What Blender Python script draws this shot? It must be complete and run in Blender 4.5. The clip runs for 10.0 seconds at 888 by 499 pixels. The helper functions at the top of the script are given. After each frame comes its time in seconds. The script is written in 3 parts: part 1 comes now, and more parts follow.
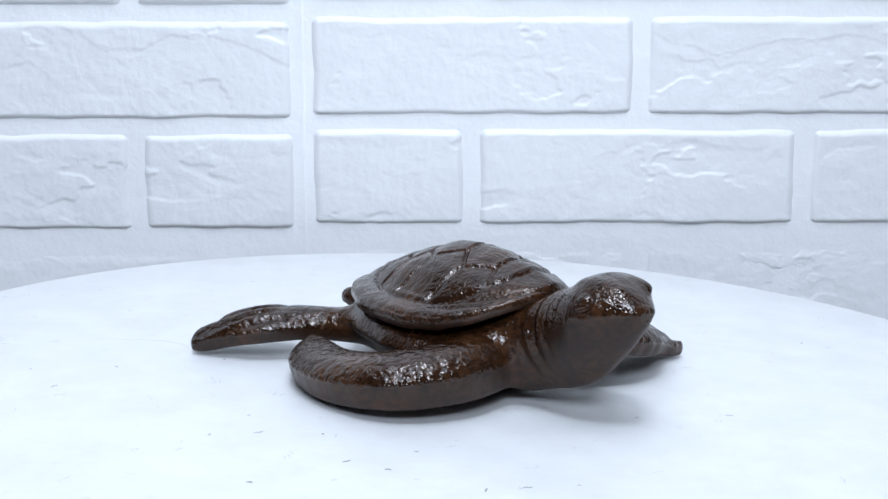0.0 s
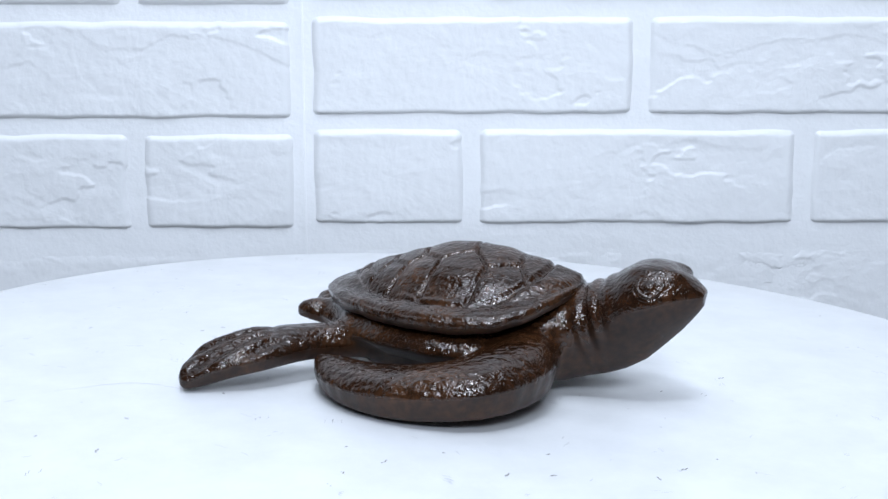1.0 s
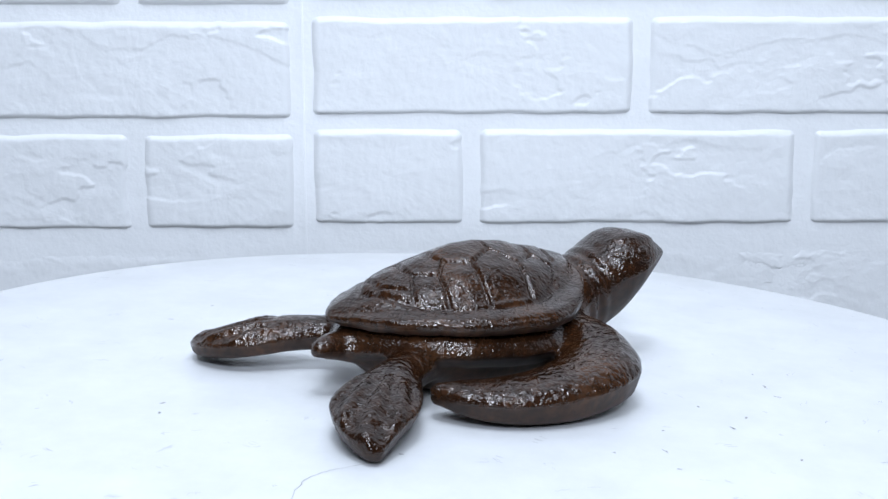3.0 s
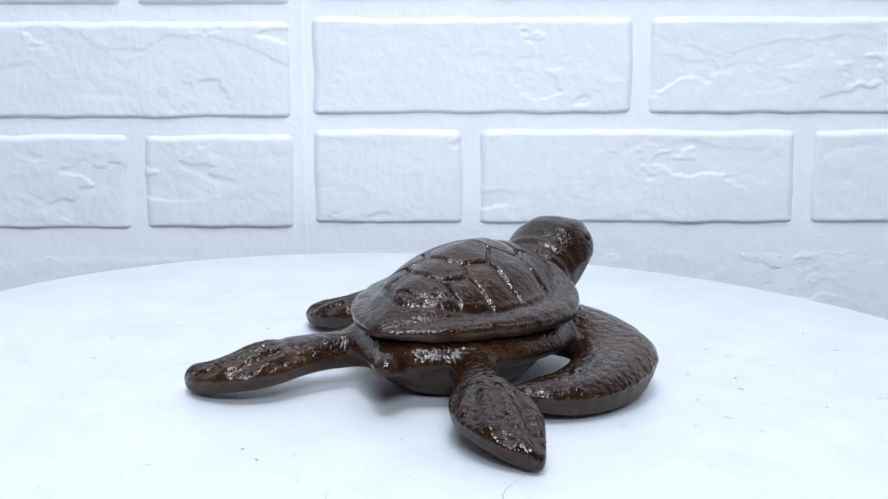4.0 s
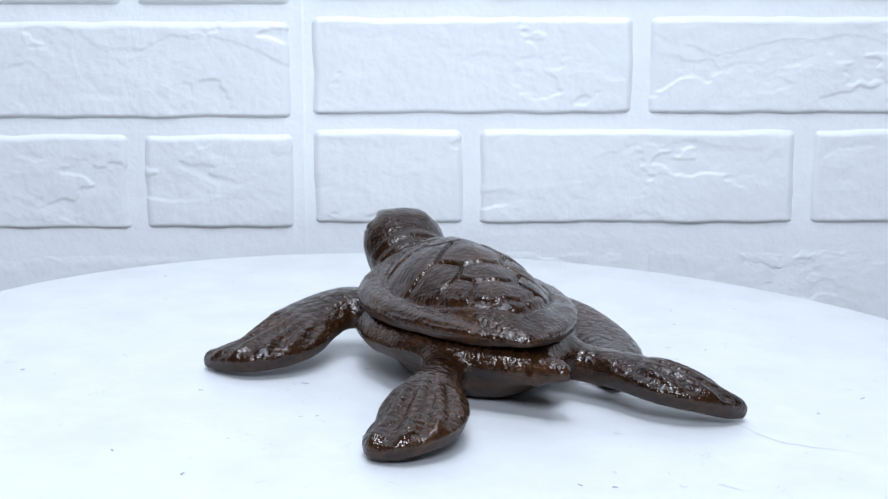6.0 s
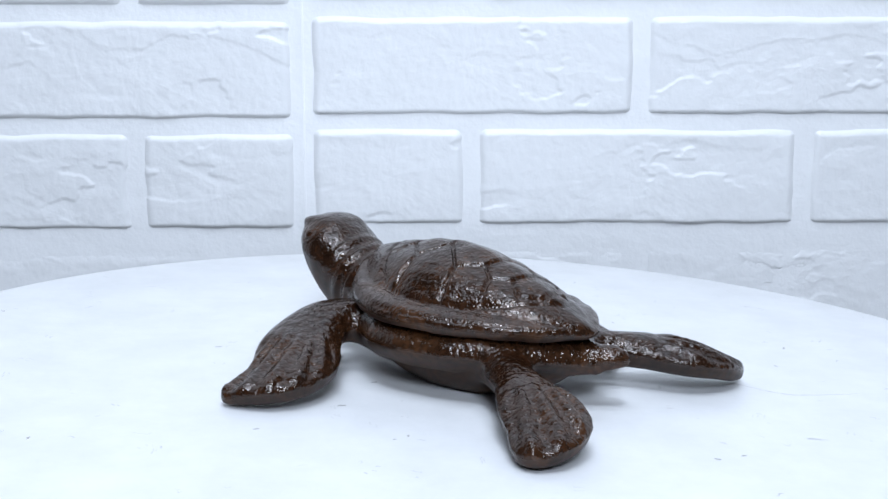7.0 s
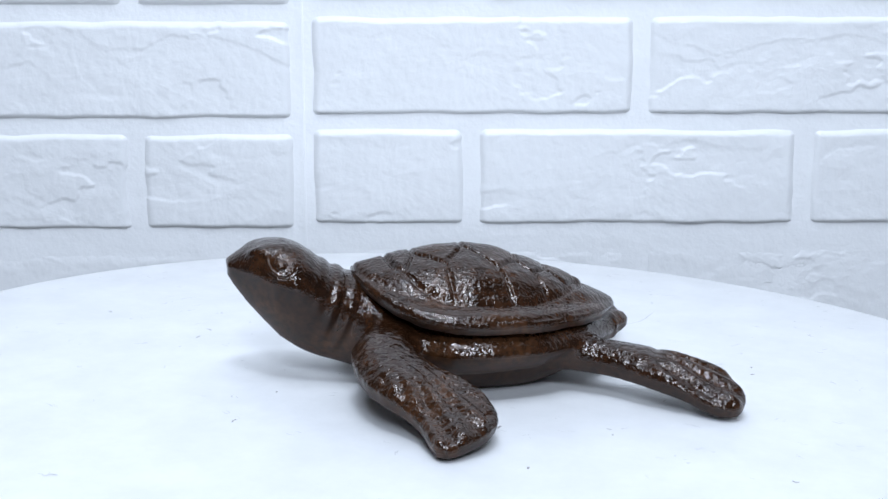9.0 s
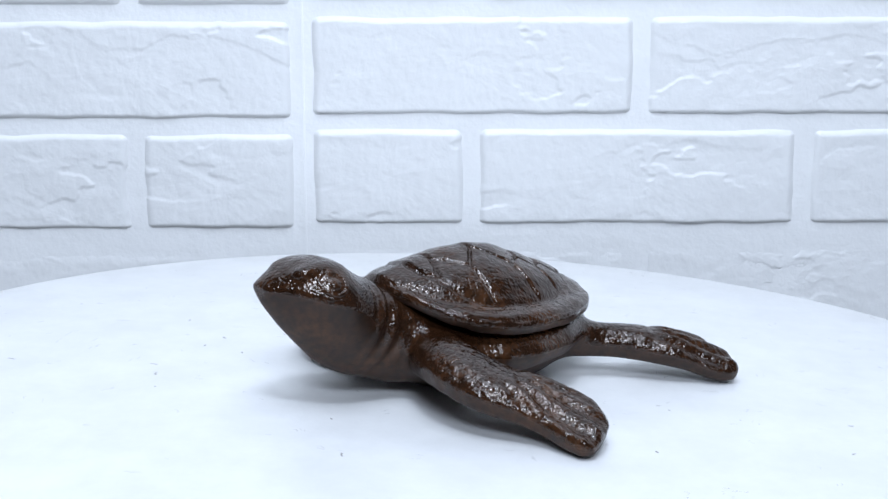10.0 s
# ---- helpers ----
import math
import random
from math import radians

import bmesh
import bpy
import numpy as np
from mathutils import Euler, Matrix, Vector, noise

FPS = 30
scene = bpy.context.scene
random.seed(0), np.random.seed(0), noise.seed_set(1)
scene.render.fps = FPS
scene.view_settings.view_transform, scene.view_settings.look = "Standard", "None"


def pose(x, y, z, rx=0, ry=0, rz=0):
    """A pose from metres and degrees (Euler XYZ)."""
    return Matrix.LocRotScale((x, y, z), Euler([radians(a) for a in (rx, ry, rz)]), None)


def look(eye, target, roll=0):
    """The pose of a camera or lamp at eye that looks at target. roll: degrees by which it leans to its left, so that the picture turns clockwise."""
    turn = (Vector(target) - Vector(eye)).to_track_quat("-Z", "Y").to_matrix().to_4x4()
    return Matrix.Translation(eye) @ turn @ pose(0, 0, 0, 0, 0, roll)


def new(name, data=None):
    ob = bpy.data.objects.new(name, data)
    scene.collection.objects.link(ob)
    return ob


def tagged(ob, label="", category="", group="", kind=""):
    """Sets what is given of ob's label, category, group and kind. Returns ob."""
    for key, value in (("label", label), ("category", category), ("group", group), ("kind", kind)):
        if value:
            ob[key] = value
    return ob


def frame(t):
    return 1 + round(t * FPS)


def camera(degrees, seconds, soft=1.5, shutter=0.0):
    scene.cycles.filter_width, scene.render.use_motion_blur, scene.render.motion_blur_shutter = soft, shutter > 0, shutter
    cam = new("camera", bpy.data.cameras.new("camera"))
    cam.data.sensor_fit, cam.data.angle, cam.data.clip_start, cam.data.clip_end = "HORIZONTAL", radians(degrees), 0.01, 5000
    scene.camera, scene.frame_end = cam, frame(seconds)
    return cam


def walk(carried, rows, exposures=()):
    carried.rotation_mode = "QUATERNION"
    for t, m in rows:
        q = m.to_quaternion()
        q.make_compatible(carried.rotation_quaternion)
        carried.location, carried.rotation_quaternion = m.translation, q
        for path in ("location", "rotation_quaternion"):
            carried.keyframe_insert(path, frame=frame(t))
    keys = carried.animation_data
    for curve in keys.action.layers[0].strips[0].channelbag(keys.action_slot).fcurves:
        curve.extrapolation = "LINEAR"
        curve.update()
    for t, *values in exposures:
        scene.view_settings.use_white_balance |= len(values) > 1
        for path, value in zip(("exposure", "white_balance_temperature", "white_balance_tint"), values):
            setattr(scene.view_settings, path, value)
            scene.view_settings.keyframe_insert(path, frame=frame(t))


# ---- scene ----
cam = camera(39.41, 10.0, soft=1.5)
CAM_AT = pose(-0.0074, -0.4498, 0.1336, 90 - 10.815, 0, 0)
walk(cam, [(0.0, CAM_AT), (10.0, CAM_AT)])

# the turntable leans a little; its axis passes through the origin, its top is at z = 0
TILT = Matrix(((0.99871, 0.0288, 0.04178, 0), (-0.02882, 0.99958, 0.0, 0), (-0.04176, -0.0012, 0.99913, 0), (0, 0, 0, 1)))
SPIN = 26.955  # degrees a second
HEADING = -47.02
DISC_R = 0.2366
WALL_Y = 0.290  # plane of the brick faces
JOINT = 0.0021  # depth of the joints

# ---------------------------------------------------------------- light
world = bpy.data.worlds.new("studio")
scene.world = world
world.use_nodes = True
world.node_tree.nodes["Background"].inputs["Color"].default_value = (0.75, 0.85, 1.0, 1)
world.node_tree.nodes["Background"].inputs["Strength"].default_value = 0.05
scene.view_settings.exposure = 0.0


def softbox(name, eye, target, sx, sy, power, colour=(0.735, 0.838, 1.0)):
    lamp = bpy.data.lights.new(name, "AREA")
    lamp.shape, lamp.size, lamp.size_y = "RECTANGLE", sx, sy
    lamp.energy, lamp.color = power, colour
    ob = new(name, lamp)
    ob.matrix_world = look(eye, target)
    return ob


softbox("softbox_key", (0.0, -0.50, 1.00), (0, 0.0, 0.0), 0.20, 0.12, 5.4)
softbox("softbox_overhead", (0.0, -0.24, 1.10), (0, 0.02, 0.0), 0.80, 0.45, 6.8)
# added fill, its lamp unseen: stands in for frontal room light on the bricks
softbox("fill_front", (0.15, -2.20, 1.60), (0.08, 0.28, 0.08), 0.8, 0.55, 48.5)


# ---------------------------------------------------------------- materials
def material(name):
    m = bpy.data.materials.new(name)
    m.use_nodes = True
    nt = m.node_tree
    return m, nt, nt.nodes["Principled BSDF"]


def node(nt, kind, **inputs):
    n = nt.nodes.new(kind)
    for k, v in inputs.items():
        n.inputs[k.replace("_", " ")].default_value = v
    return n


def ramp(nt, source, stops):
    r = nt.nodes.new("ShaderNodeValToRGB")
    while len(r.color_ramp.elements) < len(stops):
        r.color_ramp.elements.new(0.5)
    for e, (p, c) in zip(r.color_ramp.elements, stops):
        e.position, e.color = p, (*c, 1) if len(c) == 3 else c
    nt.links.new(source, r.inputs["Fac"])
    return r.outputs["Color"]


def bumps(nt, bsdf, coords, layers, strength=None):
    """Layers of noise relief: (scale, detail, metres); strength: a socket that weakens it."""
    last = None
    for scale, detail, height in layers:
        n = node(nt, "ShaderNodeTexNoise", Scale=scale, Detail=detail, Roughness=0.6)
        nt.links.new(coords, n.inputs["Vector"])
        b = node(nt, "ShaderNodeBump", Strength=1.0, Distance=height)
        nt.links.new(n.outputs["Fac"], b.inputs["Height"])
        if strength:
            nt.links.new(strength, b.inputs["Strength"])
        if last:
            nt.links.new(last, b.inputs["Normal"])
        last = b.outputs["Normal"]
    nt.links.new(last, bsdf.inputs["Normal"])


def iron_material(name, scales=0.0):
    """Brown lacquer over grainy cast iron; scales: height of a pattern of small scales."""
    m, nt, b = material(name)
    co = nt.nodes.new("ShaderNodeTexCoord").outputs["Object"]
    big = node(nt, "ShaderNodeTexNoise", Scale=45.0, Detail=5.0, Roughness=0.6)
    fine = node(nt, "ShaderNodeTexNoise", Scale=420.0, Detail=3.0)
    for n in (big, fine):
        nt.links.new(co, n.inputs["Vector"])
    c1 = ramp(nt, big.outputs["Fac"], [(0.25, (0.011, 0.0046, 0.0022)), (0.5, (0.028, 0.0115, 0.0052)), (0.75, (0.062, 0.0262, 0.0106))])
    c2 = ramp(nt, fine.outputs["Fac"], [(0.35, (0.55, 0.55, 0.55)), (0.65, (1.25, 1.2, 1.15))])
    mix = nt.nodes.new("ShaderNodeMix")
    mix.data_type, mix.blend_type = "RGBA", "MULTIPLY"
    mix.inputs["Factor"].default_value = 1.0
    nt.links.new(c1, mix.inputs[6])
    nt.links.new(c2, mix.inputs[7])
    nt.links.new(mix.outputs[2], b.inputs["Base Color"])
    gloss = ramp(nt, big.outputs["Fac"], [(0.3, (0.07,) * 3), (0.7, (0.16,) * 3)])
    b.inputs["Metallic"].default_value = 0.08
    b.inputs["IOR"].default_value = 1.5
    b.inputs["Specular Tint"].default_value = (1.0, 0.96, 0.93, 1)  # brown lacquer
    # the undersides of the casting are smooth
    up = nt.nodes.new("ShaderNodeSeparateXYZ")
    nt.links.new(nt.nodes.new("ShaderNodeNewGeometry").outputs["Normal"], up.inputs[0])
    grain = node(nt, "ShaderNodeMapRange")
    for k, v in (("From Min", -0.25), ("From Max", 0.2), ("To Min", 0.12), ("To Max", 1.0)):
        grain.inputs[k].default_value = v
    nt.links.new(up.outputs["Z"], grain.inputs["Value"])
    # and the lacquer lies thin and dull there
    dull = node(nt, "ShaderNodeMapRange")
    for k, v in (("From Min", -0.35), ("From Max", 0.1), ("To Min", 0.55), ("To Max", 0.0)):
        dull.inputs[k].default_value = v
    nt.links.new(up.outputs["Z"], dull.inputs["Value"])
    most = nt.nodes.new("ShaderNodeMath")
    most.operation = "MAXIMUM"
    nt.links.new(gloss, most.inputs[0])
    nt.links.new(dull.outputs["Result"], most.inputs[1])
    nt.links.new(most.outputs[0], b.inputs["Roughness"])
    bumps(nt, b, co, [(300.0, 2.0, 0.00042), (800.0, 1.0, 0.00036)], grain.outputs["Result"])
    if scales:
        cells = node(nt, "ShaderNodeTexVoronoi", Scale=330.0)
        nt.links.new(co, cells.inputs["Vector"])
        relief = node(nt, "ShaderNodeBump", Strength=1.0, Distance=scales)
        relief.invert = True
        nt.links.new(cells.outputs["Distance"], relief.inputs["Height"])
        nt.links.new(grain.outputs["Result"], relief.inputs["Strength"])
        nt.links.new(b.inputs["Normal"].links[0].from_socket, relief.inputs["Normal"])
        nt.links.new(relief.outputs["Normal"], b.inputs["Normal"])
    return m


def plaster_material(name, colour, rough, layers, stain=0.06, scale=9.0):
    m, nt, b = material(name)
    co = nt.nodes.new("ShaderNodeTexCoord").outputs["Object"]
    n = node(nt, "ShaderNodeTexNoise", Scale=scale, Detail=6.0, Roughness=0.65)
    nt.links.new(co, n.inputs["Vector"])
    dark = tuple(c * (1 - stain) for c in colour)
    nt.links.new(ramp(nt, n.outputs["Fac"], [(0.35, dark), (0.65, colour)]), b.inputs["Base Color"])
    b.inputs["Roughness"].default_value = rough
    bumps(nt, b, co, layers)
    return m


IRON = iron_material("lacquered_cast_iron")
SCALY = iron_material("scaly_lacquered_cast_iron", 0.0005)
BRICK = plaster_material("white_painted_brick", (0.84, 0.84, 0.84), 0.42, [(80.0, 5.0, 0.0006), (300.0, 3.0, 0.00022)])
MORTAR = plaster_material("white_painted_mortar", (0.87, 0.87, 0.87), 0.5, [(90.0, 4.0, 0.0008)])
DISC = plaster_material("white_scuffed_paint", (0.725, 0.725, 0.725), 0.42, [(35.0, 5.0, 0.0003), (160.0, 4.0, 0.00012)], 0.09, 30.0)
ROOM = plaster_material("grey_room_paint", (0.14, 0.14, 0.14), 0.7, [(80.0, 3.0, 0.0004)], 0.03, 2.0)


# ---------------------------------------------------------------- mesh helpers
def mesh_of(name, verts, faces, smooth=True):
    me = bpy.data.meshes.new(name)
    me.from_pydata([tuple(v) for v in verts], [], [tuple(f) for f in faces])
    me.polygons.foreach_set("use_smooth", [smooth] * len(me.polygons))
    me.update()
    return me


def part(name, me, mat, parent, label=""):
    if isinstance(me, bmesh.types.BMesh):
        data = bpy.data.meshes.new(name)
        me.to_mesh(data)
        me.free()
        me = data
    if mat and not me.materials:
        me.materials.append(mat)
    ob = new(name, me)
    ob.parent = parent
    if label:
        ob["label"] = label
    return ob


def box(x0, x1, y0, y1, z0, z1, bevel=0.0):
    bm = bmesh.new()
    bmesh.ops.create_cube(bm, size=1.0)
    for v in bm.verts:
        v.co = Vector(((x0 + x1) / 2 + v.co.x * (x1 - x0), (y0 + y1) / 2 + v.co.y * (y1 - y0), (z0 + z1) / 2 + v.co.z * (z1 - z0)))
    if bevel:
        bmesh.ops.bevel(bm, geom=bm.edges[:], offset=bevel, segments=2, affect="EDGES")
    return bm


def lathe(profile, n):
    """Turns (radius, z) pairs about the z axis; the ends lie on the axis."""
    verts, faces = [], []
    for r, z in profile[1:-1]:
        verts += [(r * math.cos(2 * math.pi * i / n), r * math.sin(2 * math.pi * i / n), z) for i in range(n)]
    rows = len(profile) - 2
    for k in range(rows - 1):
        for i in range(n):
            j = (i + 1) % n
            faces.append((k * n + i, (k + 1) * n + i, (k + 1) * n + j, k * n + j))
    a, b = len(verts), len(verts) + 1
    verts += [(0, 0, profile[0][1]), (0, 0, profile[-1][1])]
    for i in range(n):
        j = (i + 1) % n
        faces.append((a, i, j))
        faces.append((b, (rows - 1) * n + j, (rows - 1) * n + i))
    return verts, faces


# ---------------------------------------------------------------- room and brick wall
def structure(name, bm, mat, label, category):
    return tagged(part(name, bm, mat, None), label, category, kind="structure")


structure("floor", box(-2, 2, -3, 0.5, -0.92, -0.86), ROOM, "plain grey studio floor", "floor")
structure("ceiling", box(-2, 2, -3, 0.5, 2.3, 2.36), ROOM, "plain grey studio ceiling", "ceiling")
structure("wall_south", box(-2, 2, -3.06, -3, -0.86, 2.3), ROOM, "plain grey studio wall", "wall")
structure("wall_west", box(-2.06, -2, -3, 0.5, -0.86, 2.3), ROOM, "plain grey studio wall", "wall")
structure("wall_east", box(2, 2.06, -3, 0.5, -0.86, 2.3), ROOM, "plain grey studio wall", "wall")
WALL = structure("wall_north", box(-2, 2, WALL_Y + JOINT, 0.5, -0.86, 2.3), MORTAR, "white-painted decorative brick wall in two panels", "wall")

# seam between the two brick panels: a narrow strip beside an open slit
SEAM_X = -0.0938


def brick_mesh(w, h, seed, ledges=(), grain=0.0025, crown=0.0048):
    """A rough-faced brick, w by h, its face at y = 0 and its back in the wall; rounded edges, flaked ledges."""
    nx, nz = max(8, int(w / grain)), max(8, int(h / grain))
    d = JOINT + 0.0012
    verts, faces = [], []
    off = Vector((seed * 7.13, seed * 3.7, seed * 1.9))

    def face_depth(x, z):
        p = Vector((x, 0, z))
        wob = noise.noise(p * 26 + off) * 0.0004
        fine = noise.fractal(p * 110 + off, 0.8, 2.1, 4) * 0.00026
        # flakes: shallow terraces with sharp lips
        t = noise.fractal(Vector((x * 16, 0, z * 34)) + off * 2, 0.8, 2.0, 4)
        rough = max(0.0, noise.noise(Vector((x * 11, 3, z * 20)) + off) + 0.15)
        step = 0.0006 * (1 / (1 + math.exp(-max(-5.0, min(5.0, t - 0.18)) * 110))) * min(1.0, rough * 2.0)
        depth = wob + fine + step
        for pts, drop, fade in ledges:
            best, side = 1e9, 0
            for (ax, az), (bx, bz) in zip(pts, pts[1:]):
                ex, ez = bx - ax, bz - az
                k = max(0.0, min(1.0, ((x - ax) * ex + (z - az) * ez) / (ex * ex + ez * ez)))
                qx, qz = x - ax - k * ex, z - az - k * ez
                r = math.hypot(qx, qz)
                if r < best:
                    best, side = r, ex * qz - ez * qx
            best += noise.fractal(p * 140 + off, 0.8, 2.0, 3) * 0.0016
            s = best if side > 0 else -best
            if s > -0.0003:
                depth += 0.28 * drop * min(1.0, (s + 0.0003) / 0.0007) * max(0.0, 1 - max(s, 0) / fade)
        return depth

    for j in range(nz + 1):
        for i in range(nx + 1):
            # rows crowd towards the rounded edges
            a, b = i / nx, j / nz
            x, z = (a - 0.5) * w, (b - 0.5) * h
            ex, ez = w / 2 - abs(x), h / 2 - abs(z)
            wav = noise.noise(Vector((x * 40, 9, z * 40)) + off) * 0.0011
            # soft rounding above and at the ends, a crisper arris below
            qx, qz = 1 - (ex + wav) / 0.0055, 1 - (ez + wav) / (0.0030 if z < 0 else crown)
            q = min(1.0, math.hypot(max(0.0, qx), max(0.0, qz)))
            round_in = d * q * q
            y = min(d, face_depth(x, z) + round_in)
            if i in (0, nx) or j in (0, nz):
                y = d
            verts.append((x, y, z))
    n = nx + 1
    for j in range(nz):
        for i in range(nx):
            a = j * n + i
            faces.append((a, a + 1, a + n + 1, a + n))
    return mesh_of("brick", verts, faces)


def brick(x0, x1, z0, z1, seed, ledges=(), grain=0.0025):
    low = z1 < 0.01
    me = brick_mesh(x1 - x0, z1 - z0, seed, ledges, grain, 0.014 if low else 0.0048)
    ob = part("brick", me, BRICK, WALL)
    # the low courses are filled with more paint
    ob.location = ((x0 + x1) / 2, WALL_Y + (0.0017 if low else 0), (z0 + z1) / 2)
    return ob


# courses of long bricks and, at the seam of the panels, half bricks
LONG, HALF, GAP, COURSE, TALL = 0.1915, 0.0912, 0.0082, 0.0664, 0.0583

# flaked ledges of single bricks, in the brick's own space: line, drop, reach
LEDGES = {
    ("L", 2, 0): [([(0.0943, 0.0020), (0.0837, 0.0070), (0.0739, 0.0126), (0.0590, 0.0172), (0.0458, 0.0205), (0.0341, 0.0192), (0.0241, 0.0205), (0.0201, 0.0185)], 0.0013, 0.022), ([(0.0004, 0.0119), (-0.0129, 0.0119), (-0.0211, 0.0152), (-0.0291, 0.0211), (-0.0389, 0.0244)], 0.0011, 0.016), ([(-0.0317, 0.0040), (-0.0299, -0.0046), (-0.0240, -0.0086), (-0.0194, -0.0153), (-0.0118, -0.0180), (-0.0065, -0.0264)], 0.0010, 0.016)],
    ("L", 1, 0): [([(0.0440, 0.0191), (0.0389, 0.0167)], 0.0010, 0.008), ([(-0.0191, 0.0071), (-0.0107, 0.0037), (-0.0051, 0.0003)], 0.0010, 0.010), ([(-0.0280, -0.0031), (-0.0259, -0.0100), (-0.0270, -0.0204)], 0.0008, 0.010), ([(0.0229, -0.0107), (0.0178, -0.0083), (0.0075, -0.0100)], 0.0008, 0.010), ([(-0.0134, 0.0225), (-0.0035, 0.0157), (0.0032, 0.0133)], 0.0008, 0.012)],
    ("L", 1, 1): [([(0.0410, -0.0100), (0.0344, -0.0066), (0.0330, -0.0014)], 0.0010, 0.012), ([(0.0709, -0.0256), (0.0642, -0.0221), (0.0573, -0.0239), (0.0368, -0.0232)], 0.0009, 0.010)],
    ("L", 0, 0): [([(-0.0556, 0.0181), (-0.0640, 0.0209), (-0.0725, 0.0223), (-0.0828, 0.0230)], 0.0012, 0.012)],
    ("R", 2, 0): [([(-0.0781, 0.0181), (-0.0649, 0.0142), (-0.0448, 0.0162), (-0.0315, 0.0116)], 0.0005, 0.014), ([(0.0152, 0.0050), (0.0052, 0.0076), (-0.0015, 0.0050)], 0.0006, 0.010)],
    ("R", 2, 1): [([(0.0422, 0.0132), (0.0219, 0.0181), (0.0021, 0.0142), (-0.0179, 0.0148), (-0.0377, 0.0099), (-0.0475, 0.0056), (-0.0609, 0.0063), (-0.0694, 0.0116), (-0.0811, 0.0122), (-0.0913, 0.0181)], 0.0010, 0.018)],
    ("R", 1, 0): [([(0.0049, 0.0185), (-0.0019, 0.0171), (-0.0154, 0.0212), (-0.0289, 0.0229)], 0.0008, 0.012), ([(-0.0338, -0.0251), (-0.0399, -0.0234), (-0.0440, -0.0192)], 0.0012, 0.008)],
    ("R", 1, 1): [([(0.0620, 0.0171), (0.0484, 0.0171), (0.0381, 0.0212), (0.0245, 0.0218), (0.0145, 0.0171), (-0.0025, 0.0195), (-0.0159, 0.0151)], 0.0009, 0.014), ([(-0.0323, -0.0130), (-0.0391, -0.0113), (-0.0461, -0.0034), (-0.0511, -0.0079), (-0.0562, -0.0130), (-0.0664, -0.0130), (-0.0767, -0.0096)], 0.0007, 0.014), ([(0.0160, -0.0269), (0.0055, -0.0213), (-0.0030, -0.0234), (-0.0080, -0.0262)], 0.0012, 0.006)],
    ("R", 1, 2): [([(-0.0924, -0.0061), (-0.0883, 0.0110), (-0.0801, 0.0161), (-0.0666, 0.0171)], 0.0010, 0.014)],
    ("R", 0, 1): [([(0.0534, 0.0193), (0.0368, 0.0200), (0.0249, 0.0179), (0.0162, 0.0200), (0.0060, 0.0168), (0.0028, 0.0116), (-0.0143, 0.0095), (-0.0231, 0.0137), (-0.0282, 0.0123), (-0.0389, 0.0200), (-0.0528, 0.0221)], 0.0015, 0.020)],
}


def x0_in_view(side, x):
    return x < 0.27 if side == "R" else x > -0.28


def course(side, k):
    x = -0.0863 if side == "R" else -0.0970
    z = -0.0588 + COURSE * k - (0.0 if side == "R" else 0.0030)
    widths = ([HALF] if k % 2 else []) + [LONG] * (3 if k % 2 == 0 else 2)
    for i, w in enumerate(widths):
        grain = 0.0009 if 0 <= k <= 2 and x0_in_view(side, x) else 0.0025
        seed = 11 + k * 5 + i * 17 + (3 if side == "R" else 0)
        if side == "R":
            brick(x, x + w, z, z + TALL, seed, LEDGES.get((side, k, i), ()), grain)
            x += w + GAP
        else:
            brick(x - w, x, z, z + TALL, seed, LEDGES.get((side, k, i), ()), grain)
            x -= w + GAP


for k in range(-1, 5):
    course("L", k)
    course("R", k)
# the seam: a raised lip along the left panel's edge
part("seam_lip", box(-0.0946, -0.0905, WALL_Y + JOINT - 0.0016, WALL_Y + JOINT + 0.001, -0.30, 0.34, 0.0007), MORTAR, WALL)


# ---------------------------------------------------------------- counter and turntable
COUNTER = structure("counter", box(-0.5, 0.5, -0.34, 0.262, -0.092, -0.052, 0.003), ROOM, "plain grey painted counter under the turntable", "counter")
COUNTER.matrix_world = TILT
PEDESTAL = structure("counter_base", box(-0.4, 0.4, -0.28, 0.22, -0.86, -0.11, 0.004), ROOM, "plain grey painted counter base cabinet", "counter")

TURNTABLE = tagged(new("turntable"), "round white turntable with scuffed painted top, turning slowly", "turntable")
v, f = lathe([(0, 0), (0.05, 0), (0.12, 0), (0.18, 0), (DISC_R - 0.004, 0), (DISC_R - 0.0018, -0.0004), (DISC_R - 0.0005, -0.0016), (DISC_R, -0.004),
              (DISC_R, -0.014), (DISC_R - 0.002, -0.016), (0.05, -0.016), (0, -0.016)], 192)
part("disc", mesh_of("disc", v, f), DISC, TURNTABLE, "white scuffed round top")
v, f = lathe([(0, -0.0155), (0.075, -0.0155), (0.08, -0.02), (0.08, -0.046), (0.095, -0.05), (0.095, -0.052), (0, -0.052)], 96)
part("base", mesh_of("base", v, f), ROOM, TURNTABLE, "round grey drive base")


# scuffs, chips and cracks in the paint of the top (turtle's millimetres, turned by HEADING)
SCUFF, nt_, b_ = material("grey_scuff")
b_.inputs["Base Color"].default_value = (0.30, 0.29, 0.28, 1)
b_.inputs["Roughness"].default_value = 0.8
FAINT, nt_, b_ = material("pale_grey_scuff")
b_.inputs["Base Color"].default_value = (0.57, 0.57, 0.57, 1)
b_.inputs["Roughness"].default_value = 0.7


def on_disc(x, y):
    a = radians(HEADING)
    return Vector(((x * math.cos(a) - y * math.sin(a)) / 1000, (x * math.sin(a) + y * math.cos(a)) / 1000, 0.00012))


